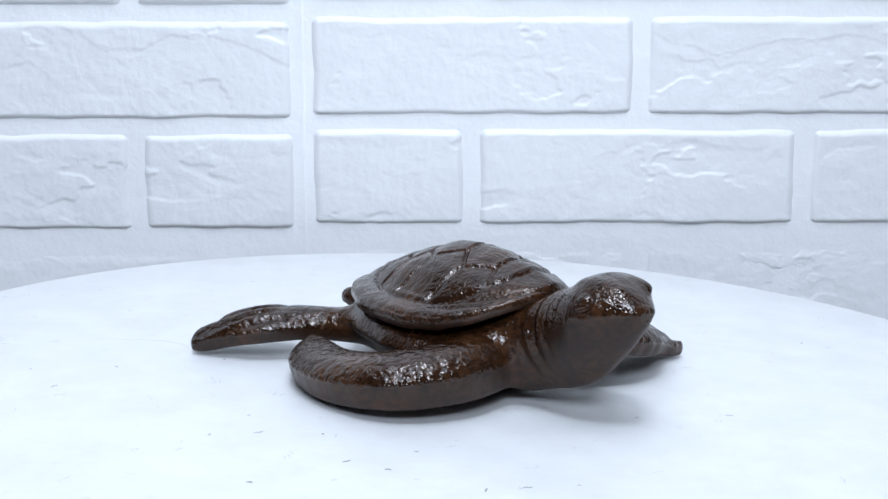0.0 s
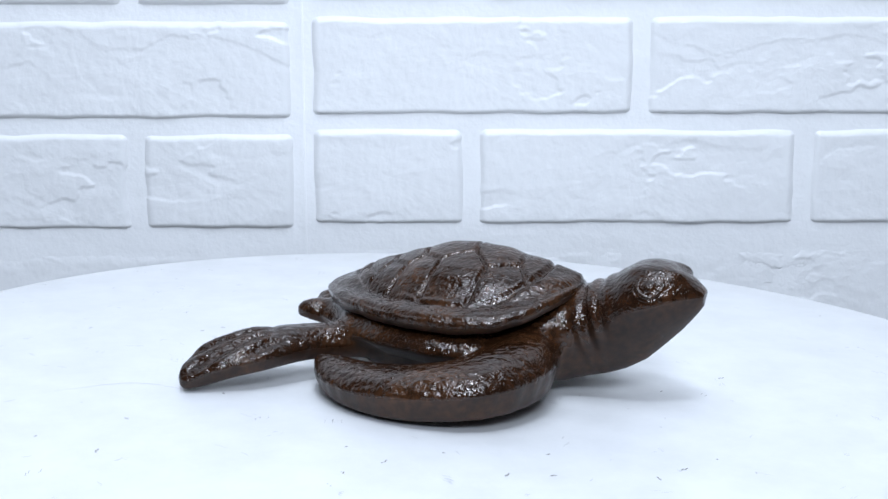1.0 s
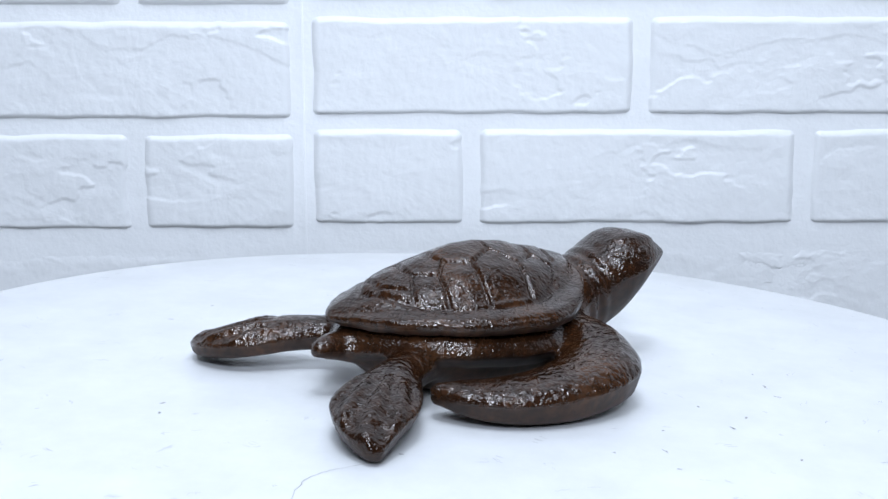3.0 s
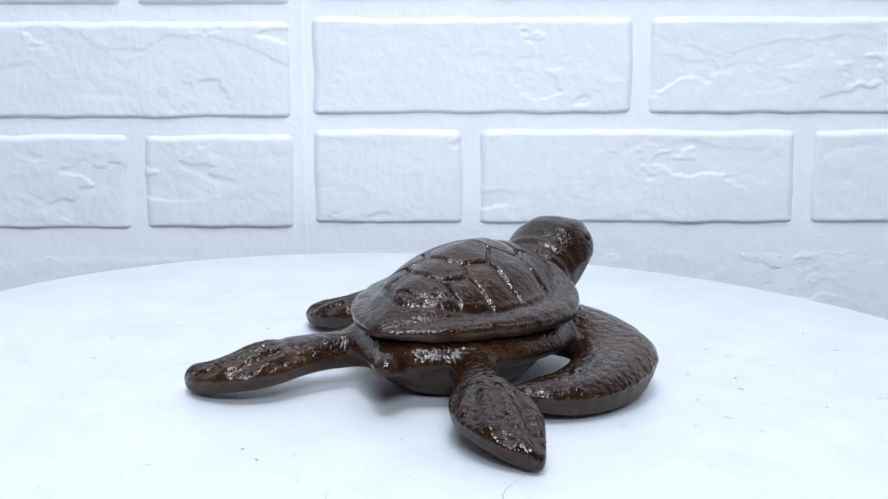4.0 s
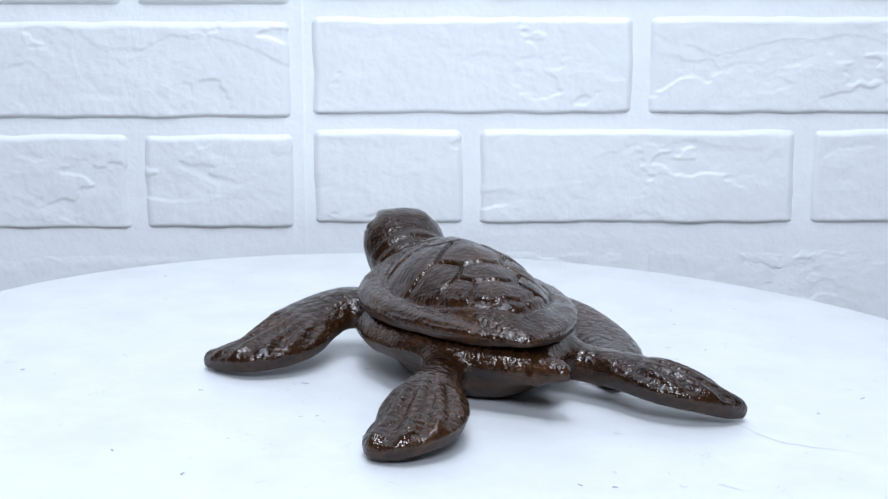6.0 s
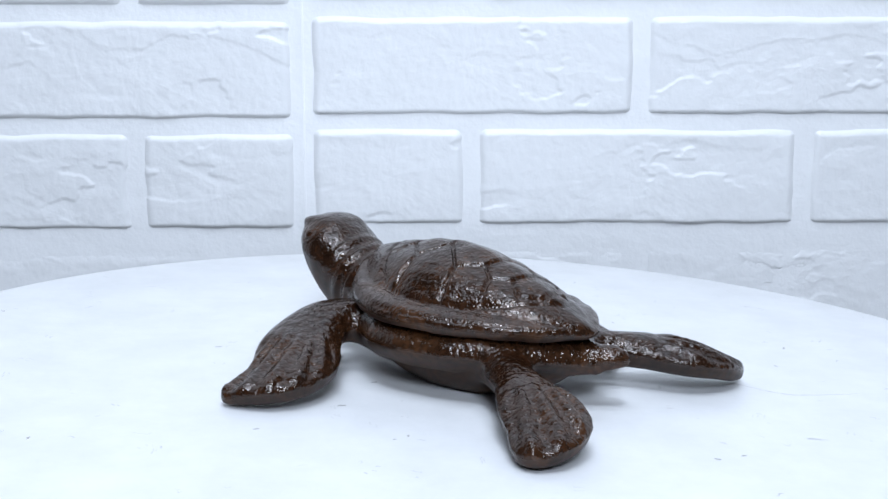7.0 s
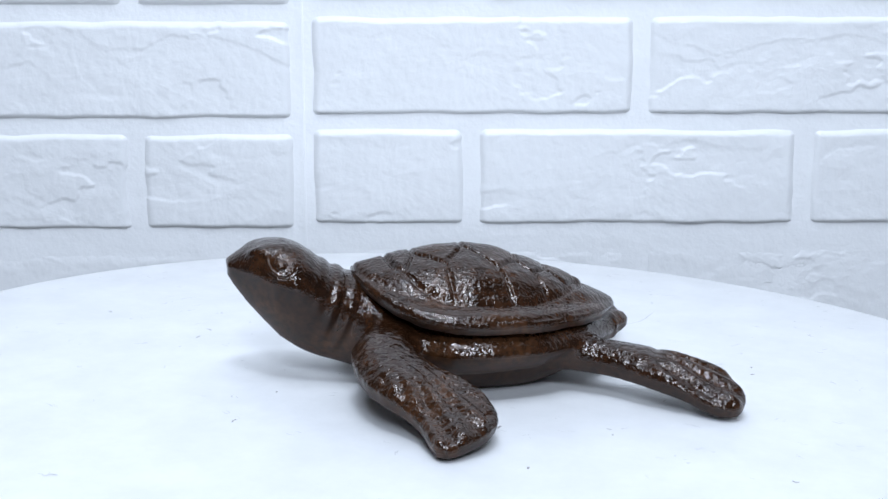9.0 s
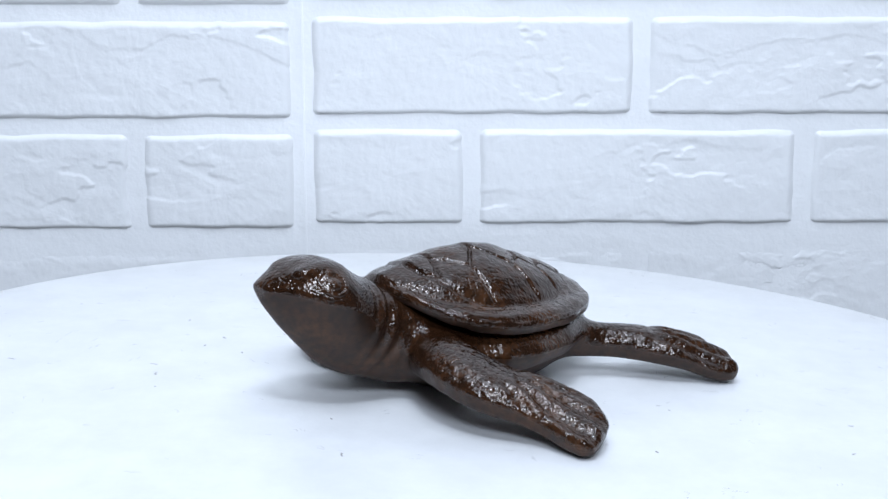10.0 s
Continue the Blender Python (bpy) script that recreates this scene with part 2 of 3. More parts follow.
def stroke(bm, pts, width):
    """A thin ragged ribbon along pts, pointed at both ends."""
    left, right = [], []
    for i, p in enumerate(pts):
        q = pts[min(i + 1, len(pts) - 1)] - pts[max(i - 1, 0)]
        n = Vector((-q.y, q.x, 0)).normalized()
        w = width * (0.35 + 0.65 * math.sin(math.pi * (i + 0.4) / (len(pts) - 0.2))) * random.uniform(0.5, 1.2) / 2
        left.append(bm.verts.new(p + n * w))
        right.append(bm.verts.new(p - n * w))
    for i in range(len(pts) - 1):
        bm.faces.new((left[i], right[i], right[i + 1], left[i + 1]))


def wander(points, steps):
    out = []
    for a, b in zip(points, points[1:]):
        for k in range(steps):
            p = a + (b - a) * k / steps
            out.append(p + Vector((random.gauss(0, 0.00025), random.gauss(0, 0.00025), 0)))
    return out + [points[-1]]


bm = bmesh.new()
stroke(bm, wander([on_disc(*p) for p in ((-77.8, -66.5), (-86, -67), (-94, -67.5), (-100.5, -70.5), (-106, -76.5), (-112, -84), (-116, -90.5))], 4), 0.00024)
part("crack", bm, SCUFF, TURNTABLE, "fine dark hairline crack")
CHIPS = [(-46, 136), (-71, 120), (-31, 73), (-32, 67.5), (6, 98), (4, 61), (15, 33), (47, 154), (25, -83), (48.5, -91.5), (54.5, -69), (61, -85.5), (90, -73), (103, -48),
         (46, -124), (72, 15), (95, -61.5), (89, 44), (-68, -131), (-92, -129), (-78, -102), (12, -98.5), (5, -112.5), (-65, -64.5), (-113, 13), (-117, 4), (130, -107), (-4, -92.5)]
for x, y in CHIPS:
    bm = bmesh.new()
    c, a, n = on_disc(x, y), random.uniform(0, math.pi), random.choice((0.0006, 0.0009, 0.0016))
    d = Vector((math.cos(a), math.sin(a), 0)) * n
    stroke(bm, wander([c - d, c, c + d], 2), random.uniform(0.0005, 0.0010))
    part("chip", bm, SCUFF, TURNTABLE)
for mat, count, wide in ((FAINT, 210, 0.00042), (SCUFF, 45, 0.00024)):
    bm = bmesh.new()
    for k in range(count):
        r, a = DISC_R * math.sqrt(random.uniform(0.02, 0.94)), random.uniform(0, 2 * math.pi)
        c = Vector((r * math.cos(a), r * math.sin(a), 0.00011))
        turn, n = a + math.pi / 2 + random.gauss(0, 1.1), random.uniform(0.0003, 0.0019)
        d, bend = Vector((math.cos(turn), math.sin(turn), 0)) * n, Vector((random.gauss(0, 0.0006), random.gauss(0, 0.0006), 0))
        for m in range(random.choice((1, 1, 2, 3))):
            o = Vector((random.gauss(0, 0.002), random.gauss(0, 0.002), 0)) if m else Vector()
            stroke(bm, wander([c - d + o, c + bend + o, c + d + o], 2), wide * random.uniform(0.5, 1.2))
    tagged(part("scuffing", bm, mat, TURNTABLE, "faint grey scuffs in the paint"), kind="stuff")

# ---------------------------------------------------------------- turtle (its own space: x ahead, y to its left, millimetres)
def table(u, rows):
    rows = np.array(rows)
    return np.interp(u, rows[:, 0], rows[:, 1])


def spine(X, Y, Z):
    """Torso, neck and head along x: sections with top, underside, widest height and half width."""
    top = table(X, [(-58, 20), (-50, 25), (-40, 30), (-25, 33), (10, 33), (16, 32), (25, 31), (34, 34), (39, 37.6), (43, 39.6), (48, 41.6), (52, 43.2), (58, 46.8), (64, 50.2), (69, 51.6), (75, 51.0), (80, 49.0), (84.5, 46.6), (88.8, 43.2)])
    bot = table(X, [(-58, 14), (-50, 12), (-42, 10.6), (-34, 9), (-27, 8.5), (-18, 7.8), (-8, 7.2), (20, 5.4), (30, 3.8), (40, 4.2), (48, 6.8), (56, 9), (62, 11.5), (69, 16), (75, 22), (81, 28.5), (86, 35), (90, 41.5)])
    mid = table(X, [(-58, 16), (-40, 17.4), (22, 17.4), (40, 23), (50, 29), (60, 33.5), (70, 37.5), (80, 41), (90, 42.1)])
    half = table(X, [(-58, 2), (-54, 9), (-46, 19), (-36, 28.5), (-20, 36.8), (0, 41), (14, 39), (26, 31), (34, 23.5), (42, 17.5), (50, 15.8), (58, 16.8), (66, 17.8), (72, 16.6), (78, 12.6), (84, 7.6), (87, 5.0), (89, 3.0)])
    a, b = np.maximum(top - mid, 0.4), np.maximum(mid - bot, 0.4)
    dz = np.where(Z > mid, (Z - mid) / a, (mid - Z) / b)
    p = np.where(Z > mid, table(X, [(12, 1.75), (30, 2.0), (50, 2.0), (70, 2.0)]), table(X, [(20, 3.0), (42, 2.0), (60, 1.6), (72, 1.45), (90, 1.5)]))
    half = half * (1 - (np.where(Y < 0, 0.34, 0.14) + 0.3 * np.clip((-18 - X) / 15, 0, 1)) * np.clip((mid - Z) / b, 0, 1) * np.clip((40 - X) / 20, 0, 1))
    aside = Y - table(X, [(46, 0), (56, 0), (64, -0.2), (72, -1.2), (80, -2.6), (90, -4.8)])
    s = (np.abs(aside / half) ** p + np.abs(dz) ** p) ** (1 / p)
    f = (s - 1) * np.minimum(half, (a + b) / 2)
    end = np.maximum(X - 88.0, -58.5 - X)
    return np.maximum(f, end)


def flow(rows, n=3):
    """A smooth line through the rows."""
    p = np.array([rows[0], *rows, rows[-1]], float)
    out = []
    for i in range(1, len(p) - 2):
        a, b, c, d = p[i - 1:i + 3]
        for k in range(n):
            t = k / n
            out.append(0.5 * (2 * b + (c - a) * t + (2 * a - 5 * b + 4 * c - d) * t * t + (3 * b - a - 3 * c + d) * t ** 3))
    return [tuple(r) for r in out] + [rows[-1]]


def limb(X, Y, Z, rows, flat=2.4, ribs=None, crease=False, tilt=0.0, deep=0.88):
    """limb_field() within the limb's own corner of the grid, far away elsewhere."""
    xs, ys = X[:, 0, 0], Y[0, :, 0]
    reach = 12 + max(r[3] for r in rows)
    i0, i1 = np.searchsorted(xs, (min(r[0] for r in rows) - reach, max(r[0] for r in rows) + reach))
    j0, j1 = np.searchsorted(ys, (min(r[1] for r in rows) - reach, max(r[1] for r in rows) + reach))
    out = np.full(X.shape, 60.0, np.float32)
    w = (slice(i0, i1), slice(j0, j1), slice(None))
    out[w] = limb_field(X[w], Y[w], Z[w], rows, flat, ribs, crease, tilt, deep)
    return out


def limb_field(X, Y, Z, rows, flat, ribs, crease, tilt, deep):
    """A flattened limb along a line of (x, y, z, half width, half thickness)."""
    e = np.full(X.shape, 1e9, np.float32)
    total, zs, ws, hs = (np.full(X.shape, 1e-30, np.float32) for _ in range(4))
    rows = flow(rows)
    for a, b in zip(rows, rows[1:]):
        ex, ey = b[0] - a[0], b[1] - a[1]
        n = math.hypot(ex, ey)
        k = np.clip(((X - a[0]) * ex + (Y - a[1]) * ey) / (n * n), 0, 1)
        zc, w, h = (a[i] + (b[i] - a[i]) * k for i in (2, 3, 4))
        d = np.hypot(X - a[0] - k * ex, Y - a[1] - k * ey) / w
        near = np.exp(-5.0 * np.minimum(d, 4) ** 1.5)
        total += near
        zs += near * zc
        ws += near * w
        hs += near * h
        e = np.minimum(e, d)
    zs = zs / total
    if tilt:
        # a hind flipper leans: its inner edge stands higher
        inward = -0.6 * (X + 46) - 0.76 * (np.abs(Y) - 31)
        along = -0.76 * (X + 46) + 0.6 * (np.abs(Y) - 31)
        zs = zs + tilt * inward * np.clip(along / 18, 0, 1)
    wide, thick = ws / total, hs / total
    dz = (Z - zs) / thick
    # a dome that meets the parting line at a slant, a steep rim below it
    dome = (e ** flat + dz - 1) / np.sqrt((flat * np.minimum(e, 1.3) ** (flat - 1) / wide) ** 2 + 1 / thick ** 2)
    low = ((e * (1 + 0.13 * np.clip(-dz, 0, 1.5))) ** 6 + np.abs(deep * dz) ** 6) ** (1 / 6)
    best = np.where(dz > 0, dome, (low - 1) * np.minimum(wide, thick))
    if ribs:
        # ridges that fan out from the joint towards the rim
        depth, period, px, py, near = ribs
        side = math.copysign(1, py)
        gx, gy = X - px, Y - py
        dist, ang = np.hypot(gx, gy), np.arctan2(gy * side, -gx)
        fade = np.clip((dist - near) / 6, 0, 1) * np.clip(dz * 2, 0, 1) * np.clip((1.02 - e) * 5, 0, 1)
        best = best - depth * np.cos(ang * 2 * math.pi / period) * fade
        if crease:
            best = best + 0.6 * np.exp(-((dist - near) / 0.9) ** 2) * np.clip(dz * 2, 0, 1)
    return best


def ball(X, Y, Z, c, r):
    s = np.sqrt(((X - c[0]) / r[0]) ** 2 + ((Y - c[1]) / r[1]) ** 2 + ((Z - c[2]) / r[2]) ** 2)
    return (s - 1) * min(r)


def melt(a, b, k):
    h = np.clip(0.5 + 0.5 * (b - a) / k, 0, 1)
    return b + (a - b) * h - k * h * (1 - h)


HIND_L = [(-30, 19, 15, 8.5, 6), (-46, 30, 14.4, 7.8, 5.6), (-57.5, 38, 13.6, 11.4, 5.6), (-67.5, 44, 11.4, 14.6, 5.4), (-73.3, 49, 9.2, 13.4, 5.0), (-75.5, 55.5, 6.4, 10.8, 4.4), (-76.5, 60, 5.0, 7.4, 3.6)]
HIND_R = [(-30, -19, 15, 8.5, 6), (-46, -31, 14.6, 7.8, 5.6), (-56.5, -40.5, 14.2, 11.6, 5.6), (-64.5, -47.8, 12.6, 14.8, 5.4), (-70, -54.5, 10.2, 12.6, 5.0), (-74, -61.5, 7.0, 8.4, 4.4), (-76.5, -68, 5.0, 3.8, 3.2)]
FORE_L = [(32, 20, 18, 10, 8), (38, 36, 19.4, 11.6, 7.0), (34.5, 51, 15.2, 14.6, 6.8), (25.2, 63, 11.2, 15.6, 6.2), (22.3, 73.5, 8.2, 13.6, 5.6), (25.3, 81.5, 5.6, 9.2, 4.4), (29, 88, 3.9, 4.2, 2.9)]
FORE_R = [(32, -20, 18, 10, 8), (32, -36, 17, 12.5, 7.6), (22, -51.5, 14.4, 15.3, 7.0), (4, -56, 11.0, 14.8, 6.4), (-14, -54, 9.4, 13, 5.4), (-27, -48.5, 9.4, 9.6, 4.4), (-37, -42.5, 10.2, 4.0, 2.8)]
TAIL = [(-46, -1, 16, 9, 5), (-56, -3, 18.3, 6, 4.4), (-61.5, -5.4, 19.0, 4.8, 3.8), (-64, -6.4, 18.9, 3.2, 2.6)]
CELL = 0.9


def turtle_field():
    xs, ys, zs = np.arange(-92, 96, CELL), np.arange(-82, 98, CELL), np.arange(-2, 57, CELL)
    X, Y, Z = np.meshgrid(xs, ys, zs, indexing="ij", sparse=False)
    X, Y, Z = X.astype(np.float32), Y.astype(np.float32), Z.astype(np.float32)
    body = spine(X, Y, Z)
    # folds of skin round the neck
    body = body + 0.75 * np.cos((X + 0.35 * (Z - 30)) * 2 * math.pi / 6.2) * np.exp(-((X - 50) / 6.5) ** 2) * np.clip((Z - 8) / 12, 0, 1)
    # seat of the lid
    body = np.minimum(body, ball(X, Y, Z, (-4, 0, 16), (44, 30, 20)))
    # brow
    for s in (1, -1):
        body = melt(body, ball(X, Y, Z, (72, 6.4 * s - 1.2, 47.8), (8.0, 3.4, 2.6)), 1.5)
    # the upper jaw stands a little proud of the smooth throat
    line = table(X, [(52, 31), (62, 34.3), (76, 38.6), (89, 42.2)])
    body = body - 0.6 / (1 + np.exp(-np.clip((Z - line) / 0.35, -30, 30))) * np.clip((X - 56) / 6, 0, 1)
    fields = [("body", body),
              ("front_flipper", limb(X, Y, Z, FORE_L, 3.0, ribs=(0.85, 0.16, 40, 34, 24), deep=1.0)), ("front_flipper", limb(X, Y, Z, FORE_R, 3.2, ribs=(0.1, 0.11, 34, -36, 22), deep=0.66)),
              ("hind_flipper", limb(X, Y, Z, HIND_L, 2.7, ribs=(1.1, 0.2, -42, 28, 21), crease=True, tilt=0.01)), ("hind_flipper", limb(X, Y, Z, HIND_R, 2.7, ribs=(1.0, 0.2, -42, -28, 21), crease=True, tilt=0.01)),
              ("tail", limb(X, Y, Z, TAIL, 2.0))]
    total = fields[0][1]
    for _, g in fields[1:]:
        total = melt(total, g, 3.2)
    total = np.maximum(total, 0.3 - Z)
    return xs, ys, zs, total, fields


def skin(xs, ys, zs, F):
    """Surface of F = 0 as quads (surface nets), with the cell of each vertex."""
    inside = F < 0
    n = [k - 1 for k in F.shape]
    corners = [(i, j, k) for i in (0, 1) for j in (0, 1) for k in (0, 1)]
    at = lambda A, c: A[c[0]:c[0] + n[0], c[1]:c[1] + n[1], c[2]:c[2] + n[2]]
    count = sum(at(inside, c).astype(np.int8) for c in corners)
    act = np.argwhere((count > 0) & (count < 8))
    ids = np.full(n, -1, np.int64)
    ids[act[:, 0], act[:, 1], act[:, 2]] = np.arange(len(act))
    acc, num = np.zeros((len(act), 3)), np.zeros(len(act))
    for a in corners:
        for axis in range(3):
            if a[axis] == 0:
                b = tuple(v + (i == axis) for i, v in enumerate(a))
                fa = F[act[:, 0] + a[0], act[:, 1] + a[1], act[:, 2] + a[2]]
                fb = F[act[:, 0] + b[0], act[:, 1] + b[1], act[:, 2] + b[2]]
                hit = (fa < 0) != (fb < 0)
                t = np.where(hit, fa / np.where(hit, fa - fb, 1), 0)
                p = np.tile(np.array(a, float), (len(act), 1))
                p[:, axis] += t
                acc[hit] += p[hit]
                num[hit] += 1
    verts = np.array([xs[0], ys[0], zs[0]]) + (act + acc / num[:, None]) * CELL
    quads = []
    for axis in range(3):
        b1, b2 = [i for i in range(3) if i != axis]
        lo = [slice(None)] * 3
        hi = [slice(None)] * 3
        lo[axis], hi[axis] = slice(0, -1), slice(1, None)
        A, B = inside[tuple(lo)], inside[tuple(hi)]
        e = np.argwhere(A != B)
        e = e[(e[:, b1] > 0) & (e[:, b2] > 0) & (e[:, b1] < n[b1]) & (e[:, b2] < n[b2])]
        first = A[e[:, 0], e[:, 1], e[:, 2]]
        ring = []
        for d1, d2 in ((-1, -1), (0, -1), (0, 0), (-1, 0)):
            c = e.copy()
            c[:, b1] += d1
            c[:, b2] += d2
            ring.append(ids[c[:, 0], c[:, 1], c[:, 2]])
        q = np.stack(ring, 1)
        flip = first if axis != 1 else ~first
        q[~flip] = q[~flip][:, ::-1]
        quads.append(q)
    return verts, np.concatenate(quads), act


def cast_parts():
    xs, ys, zs, F, fields = turtle_field()
    verts, quads, act = skin(xs, ys, zs, F)
    vals = np.stack([g[act[:, 0], act[:, 1], act[:, 2]] for _, g in fields], 1)
    owner = vals.argmin(1)
    owner = np.where((owner == 0) & (verts[:, 0] > 46), len(fields), owner)
    # light smoothing of the skin
    for _ in range(2):
        s, c = np.zeros_like(verts), np.zeros(len(verts))
        for k in range(4):
            np.add.at(s, quads[:, k], verts[quads[:, (k + 1) % 4]] + verts[quads[:, (k + 3) % 4]])
            np.add.at(c, quads[:, k], 2)
        verts = 0.5 * verts + 0.5 * s / c[:, None]
    verts[:, 2] = np.maximum(verts[:, 2], 0.25)
    labels = [n for n, _ in fields] + ["head"]
    out = []
    face_owner = owner[quads].min(1)
    for k, name in enumerate(labels):
        sel = quads[face_owner == k]
        used, inv = np.unique(sel, return_inverse=True)
        out.append((name, verts[used] / 1000, inv.reshape(-1, 4)))
    return out


def shell_mesh():
    """Domed lid with scutes, a smooth flange round it and a hollow underside."""
    edge = [(-57.2, 0), (-56.8, 2.0), (-55.5, 5), (-51.5, 10.8), (-43.5, 20.5), (-29.5, 30), (-13.5, 36.6), (1, 38.8), (13.5, 38.2), (25.5, 33.2), (33.5, 26.2), (39, 18), (42.5, 9), (43.5, 0)]
    cx = -4.0
    ang = np.array([math.atan2(y, x - cx) for x, y in edge])[::-1]
    rad = np.array([math.hypot(x - cx, y) for x, y in edge])[::-1]
    chains = [
        [(43, -9), (36, -6), (28, -14.5), (22.5, -7), (12.5, -13.5), (4.8, -5), (-6, -11.5), (-14.8, -5.5), (-19.5, -11.5), (-27.5, -5.5), (-31, -13), (-39, -4), (-45, -7.5)],
        [(43, 9), (35, 10), (26.8, 15.3), (22.3, 5), (12.3, 15), (4.2, 5), (-7, 16), (-15, 8.7), (-20.8, 13), (-26.5, 8.3), (-34, 13), (-40, 6), (-46, 7.5)],
        [(22.5, -7), (22.3, 5)], [(4.8, -5), (4.2, 5)], [(-14.8, -5.5), (-16.6, 0), (-15, 8.7)], [(-27.5, -5.5), (-28.4, 0), (-26.5, 8.3)], [(-39, -4), (-40, 6)], [(-45, -7.5), (-48.6, 0), (-46, 7.5)],
        [(12.5, -13.5), (10.4, -28.5)], [(-6, -11.5), (-7.8, -28.5)], [(-19.5, -11.5), (-21.4, -23.5)], [(-31, -13), (-32.5, -18)], [(28, -14.5), (27.5, -21.5)],
        [(12.3, 15), (11.2, 28.5)], [(-7, 16), (-10.4, 28)], [(-20.8, 13), (-24.5, 23)], [(-34, 13), (-37.5, 16.5)], [(26.8, 15.3), (28, 22)]]
    seams = [(a, b) for c in chains for a, b in zip(c, c[1:])]

    def soft(rows, blur):
        """A rounded version of a table of heights."""
        u = np.linspace(rows[0][0], rows[-1][0], 400)
        k = np.exp(-np.linspace(-2, 2, 41) ** 2)
        n = max(1, int(blur / (u[1] - u[0])))
        k = np.interp(np.arange(-n, n + 1), np.linspace(-n, n, 41), k)
        v = np.interp(u, *zip(*rows))
        pad = np.concatenate([2 * v[0] - v[n:0:-1], v, 2 * v[-1] - v[-2:-n - 2:-1]])
        return u, np.convolve(pad, k / k.sum(), "valid")

    width = soft(edge, 2.0)
    rims = soft([(-58, 28.0), (-50, 29), (-40, 29.3), (0, 29.4), (14, 29.8), (24, 31.2), (33, 34), (38, 37), (44, 41)], 4)
    crests = soft([(-58, 28.6), (-56.5, 29.2), (-48, 33.4), (-38, 38.6), (-28, 42.4), (-15, 46.7), (-6, 49.4), (4, 50.4), (15, 49.2), (22, 47.6), (28, 46.9), (36, 44.8), (41, 43.4), (44, 42.6)], 4)
    across = soft([(0, 1), (0.06, 0.985), (0.12, 0.955), (0.3, 0.84), (0.46, 0.70), (0.57, 0.55), (0.66, 0.36), (0.73, 0.22), (0.80, 0.17), (0.88, 0.135), (0.94, 0.10), (0.975, 0.06), (1.0, 0.0)], 0.02)

    def top(x, y):
        rim, crest = float(np.interp(x, *rims)), float(np.interp(x, *crests))
        w = max(0.5, float(np.interp(x, *width)))
        s = abs(y - 1.8 * max(0.0, 1 - (y / w) ** 2)) / w  # the dome leans a little to its left
        return rim + (crest - rim) * float(np.interp(s, *across))

    def groove(x, y, frac):
        d = 1e9
        for (ax, ay), (bx, by) in seams:
            ex, ey = bx - ax, by - ay
            k = max(0.0, min(1.0, ((x - ax) * ex + (y - ay) * ey) / (ex * ex + ey * ey)))
            d = min(d, math.hypot(x - ax - k * ex, y - ay - k * ey))
        if frac > 0.77:
            d = 9.0
        d = min(d, abs(frac - 0.765) * 36)
        d = abs(d + 0.3 * noise.noise(Vector((x * 0.3, y * 0.3, 4))))
        inner = 1.0 if frac < 0.77 else 0.3
        return -1.0 * math.exp(-(d / 0.65) ** 2) + inner * (0.75 * min(1.0, d / 4.5) ** 0.7 + 0.25 * math.exp(-((d - 1.4) / 0.55) ** 2))

    nr, na = 84, 300
    verts, faces = [(cx / 1000, 0, (top(cx, 0) + 0.7) / 1000)], []
    for k in range(1, nr + 1):
        fr = k / nr
        for i in range(na):
            a = 2 * math.pi * i / na
            if a > math.pi:
                a -= 2 * math.pi
            r = float(np.interp(abs(a), ang, rad)) * fr
            x, y = cx + r * math.cos(a), r * math.sin(a)
            z = top(x, y) + (groove(x, y, fr) if fr < 0.985 else 0) + 0.35 * noise.noise(Vector((x * 0.16, y * 0.16, 0)))
            verts.append((x / 1000, y / 1000, z / 1000))
    # rounded lip and underside
    for shrink, down in ((1.006, 0.9), (1.006, 2.2), (0.998, 3.5), (0.985, 4.3), (0.96, 4.6), (0.80, 3.4)):
        for i in range(na):
            x, y, z = verts[1 + (nr - 1) * na + i]
            xx = cx / 1000 + (x - cx / 1000) * shrink
            thin = min(1.0, 0.55 + (x + 0.058) / 0.02)  # the tail end of the lip is thinner
            verts.append((xx, y * shrink, z - down * thin / 1000))
    rows = nr + 6
    for i in range(na):
        j = (i + 1) % na
        faces.append((0, 1 + i, 1 + j))
    for k in range(rows - 1):
        for i in range(na):
            j = (i + 1) % na
            a, b = 1 + k * na, 1 + (k + 1) * na
            faces.append((a + i, b + i, b + j, a + j))
    verts.append((cx / 1000, 0, 0.026))
    for i in range(na):
        faces.append((len(verts) - 1, 1 + (rows - 1) * na + (i + 1) % na, 1 + (rows - 1) * na + i))
    return mesh_of("shell", verts, faces)


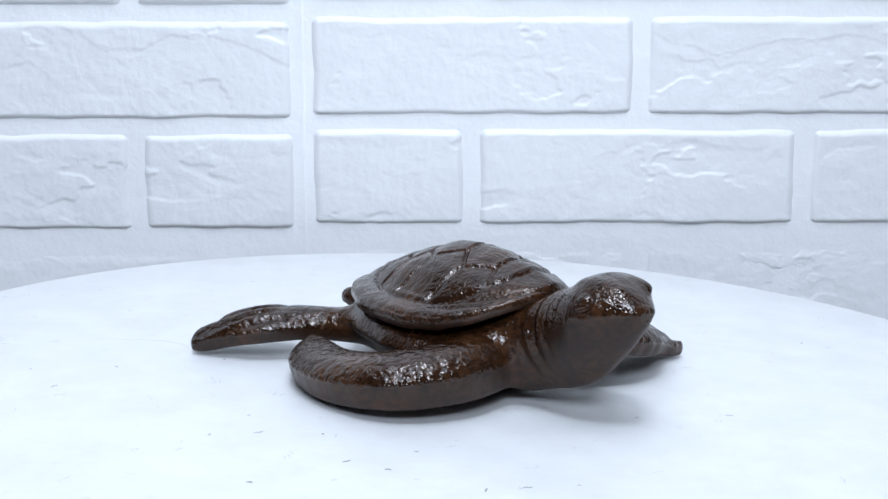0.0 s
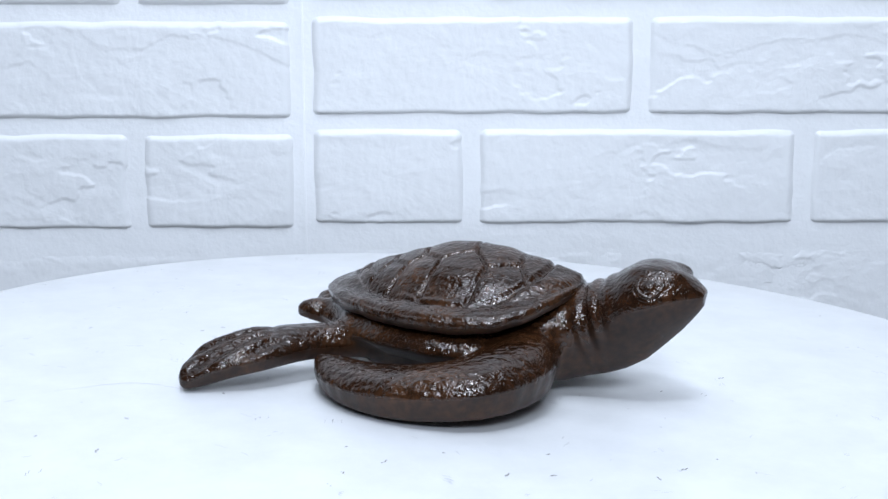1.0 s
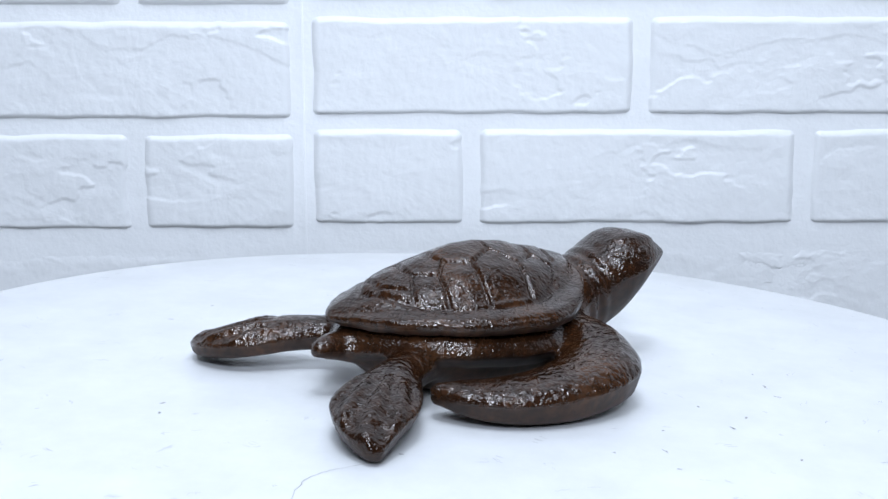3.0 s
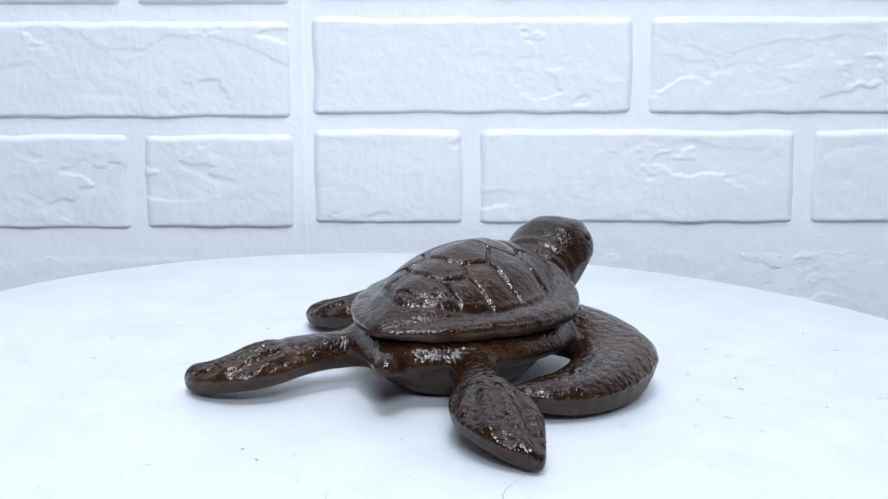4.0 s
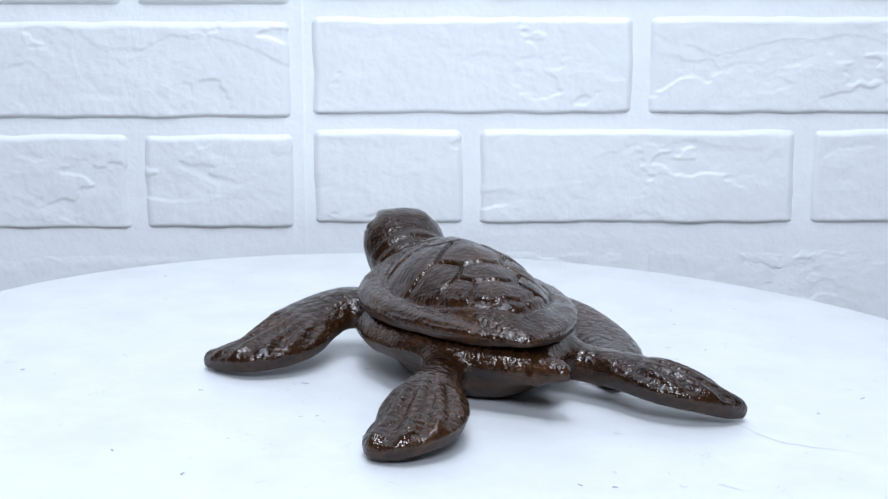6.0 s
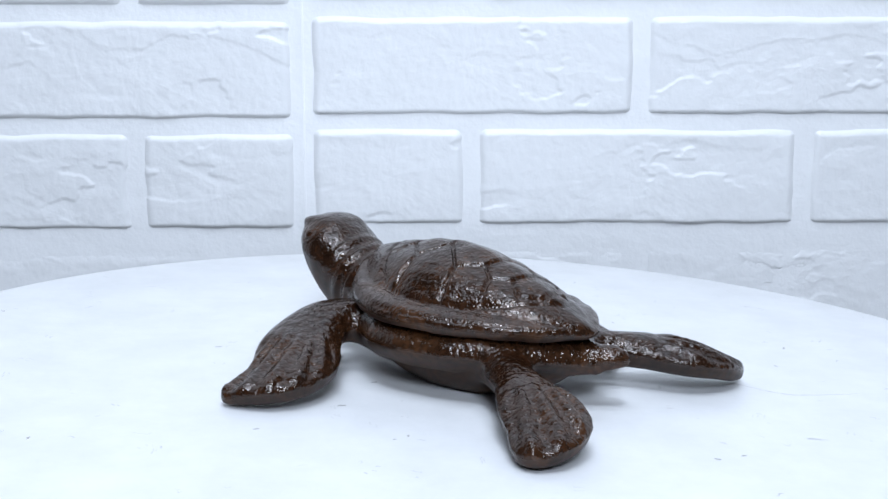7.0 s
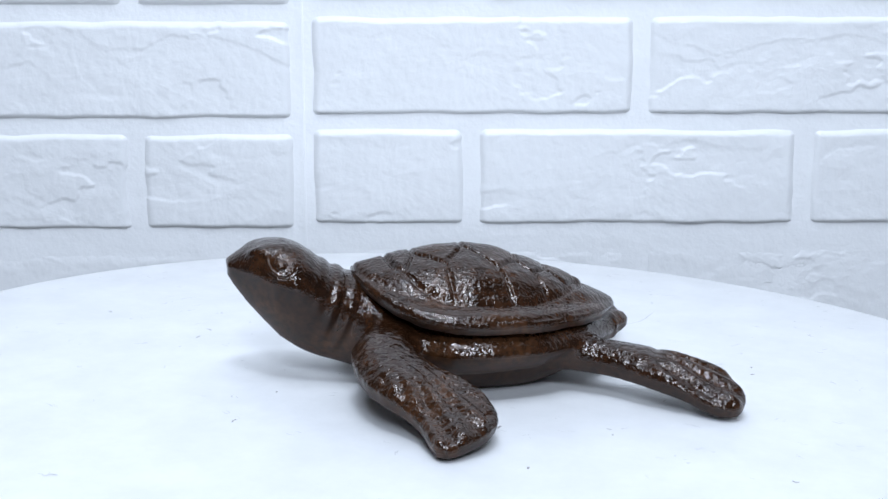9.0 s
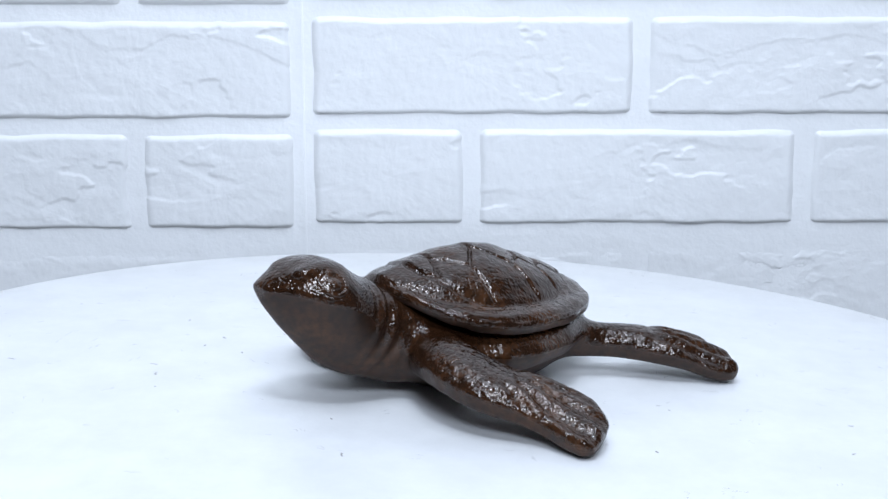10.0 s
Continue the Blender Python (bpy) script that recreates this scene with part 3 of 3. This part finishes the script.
def eye_mesh(s):
    """An eye ball in two rings of skin, lying on the side of the head."""
    cx, cz, nr, na = 71.0, 45.4, 26, 44
    verts, faces = [], []

    def skin_y(x, z):
        lo, hi = 0.0, 22.0
        for _ in range(24):
            m = (lo + hi) / 2
            if float(spine(np.array(x), np.array(m * s - 1.2), np.array(z))) < 0:
                lo = m
            else:
                hi = m
        return lo * s - 1.2

    for k in range(nr + 1):
        r = 6.6 * k / nr
        lift = 0.5 + 1.0 * max(0.0, 1 - (r / 2.3) ** 2) + 0.45 * math.exp(-((r - 3.9) / 0.62) ** 2) + 0.25 * math.exp(-((r - 5.7) / 0.5) ** 2)
        lift -= 1.1 * max(0.0, (r - 5.7) / 0.9)
        for i in range(na):
            a = 2 * math.pi * i / na
            r = 6.6 * k / nr * (1 + 0.06 * math.sin(2 * a + 1) + 0.04 * math.sin(3 * a))
            x, z = cx + r * 1.06 * math.cos(a), cz + r * 0.92 * math.sin(a)
            verts.append((x / 1000, (skin_y(x, z) + s * lift) / 1000, z / 1000))
    for k in range(nr):
        for i in range(na):
            j = (i + 1) % na
            q = (k * na + i, (k + 1) * na + i, (k + 1) * na + j, k * na + j)
            faces.append(q if s < 0 else q[::-1])
    return mesh_of("eye", verts, faces)


TURTLE = tagged(new("turtle_figurine"), "dark brown lacquered cast iron sea turtle figurine on a turntable", "figurine")
HEAD = None
for name, verts, quads in cast_parts():
    ob = part(name, mesh_of(name, verts, quads), SCALY if "flipper" in name else IRON, TURTLE)
    HEAD = ob if name == "head" else HEAD
for s in (1, -1):
    part("eye", eye_mesh(s), IRON, HEAD, "round raised eye with rings")
# the lid sits a little askew
LID = part("shell", shell_mesh(), IRON, TURTLE, "domed lid with grooved scutes")
LID.matrix_basis = pose(-0.004, 0, 0, 0, 0, -1.6) @ pose(0.004, 0, 0)



# ---------------------------------------------------------------- motion
def motions():
    rows = [i * 0.5 for i in range(21)]
    walk(TURNTABLE, [(t, TILT @ pose(0, 0, 0, 0, 0, SPIN * t)) for t in rows])
    walk(TURTLE, [(t, TILT @ pose(0, 0, 0, 0, 0, SPIN * t + HEADING)) for t in rows])


motions()
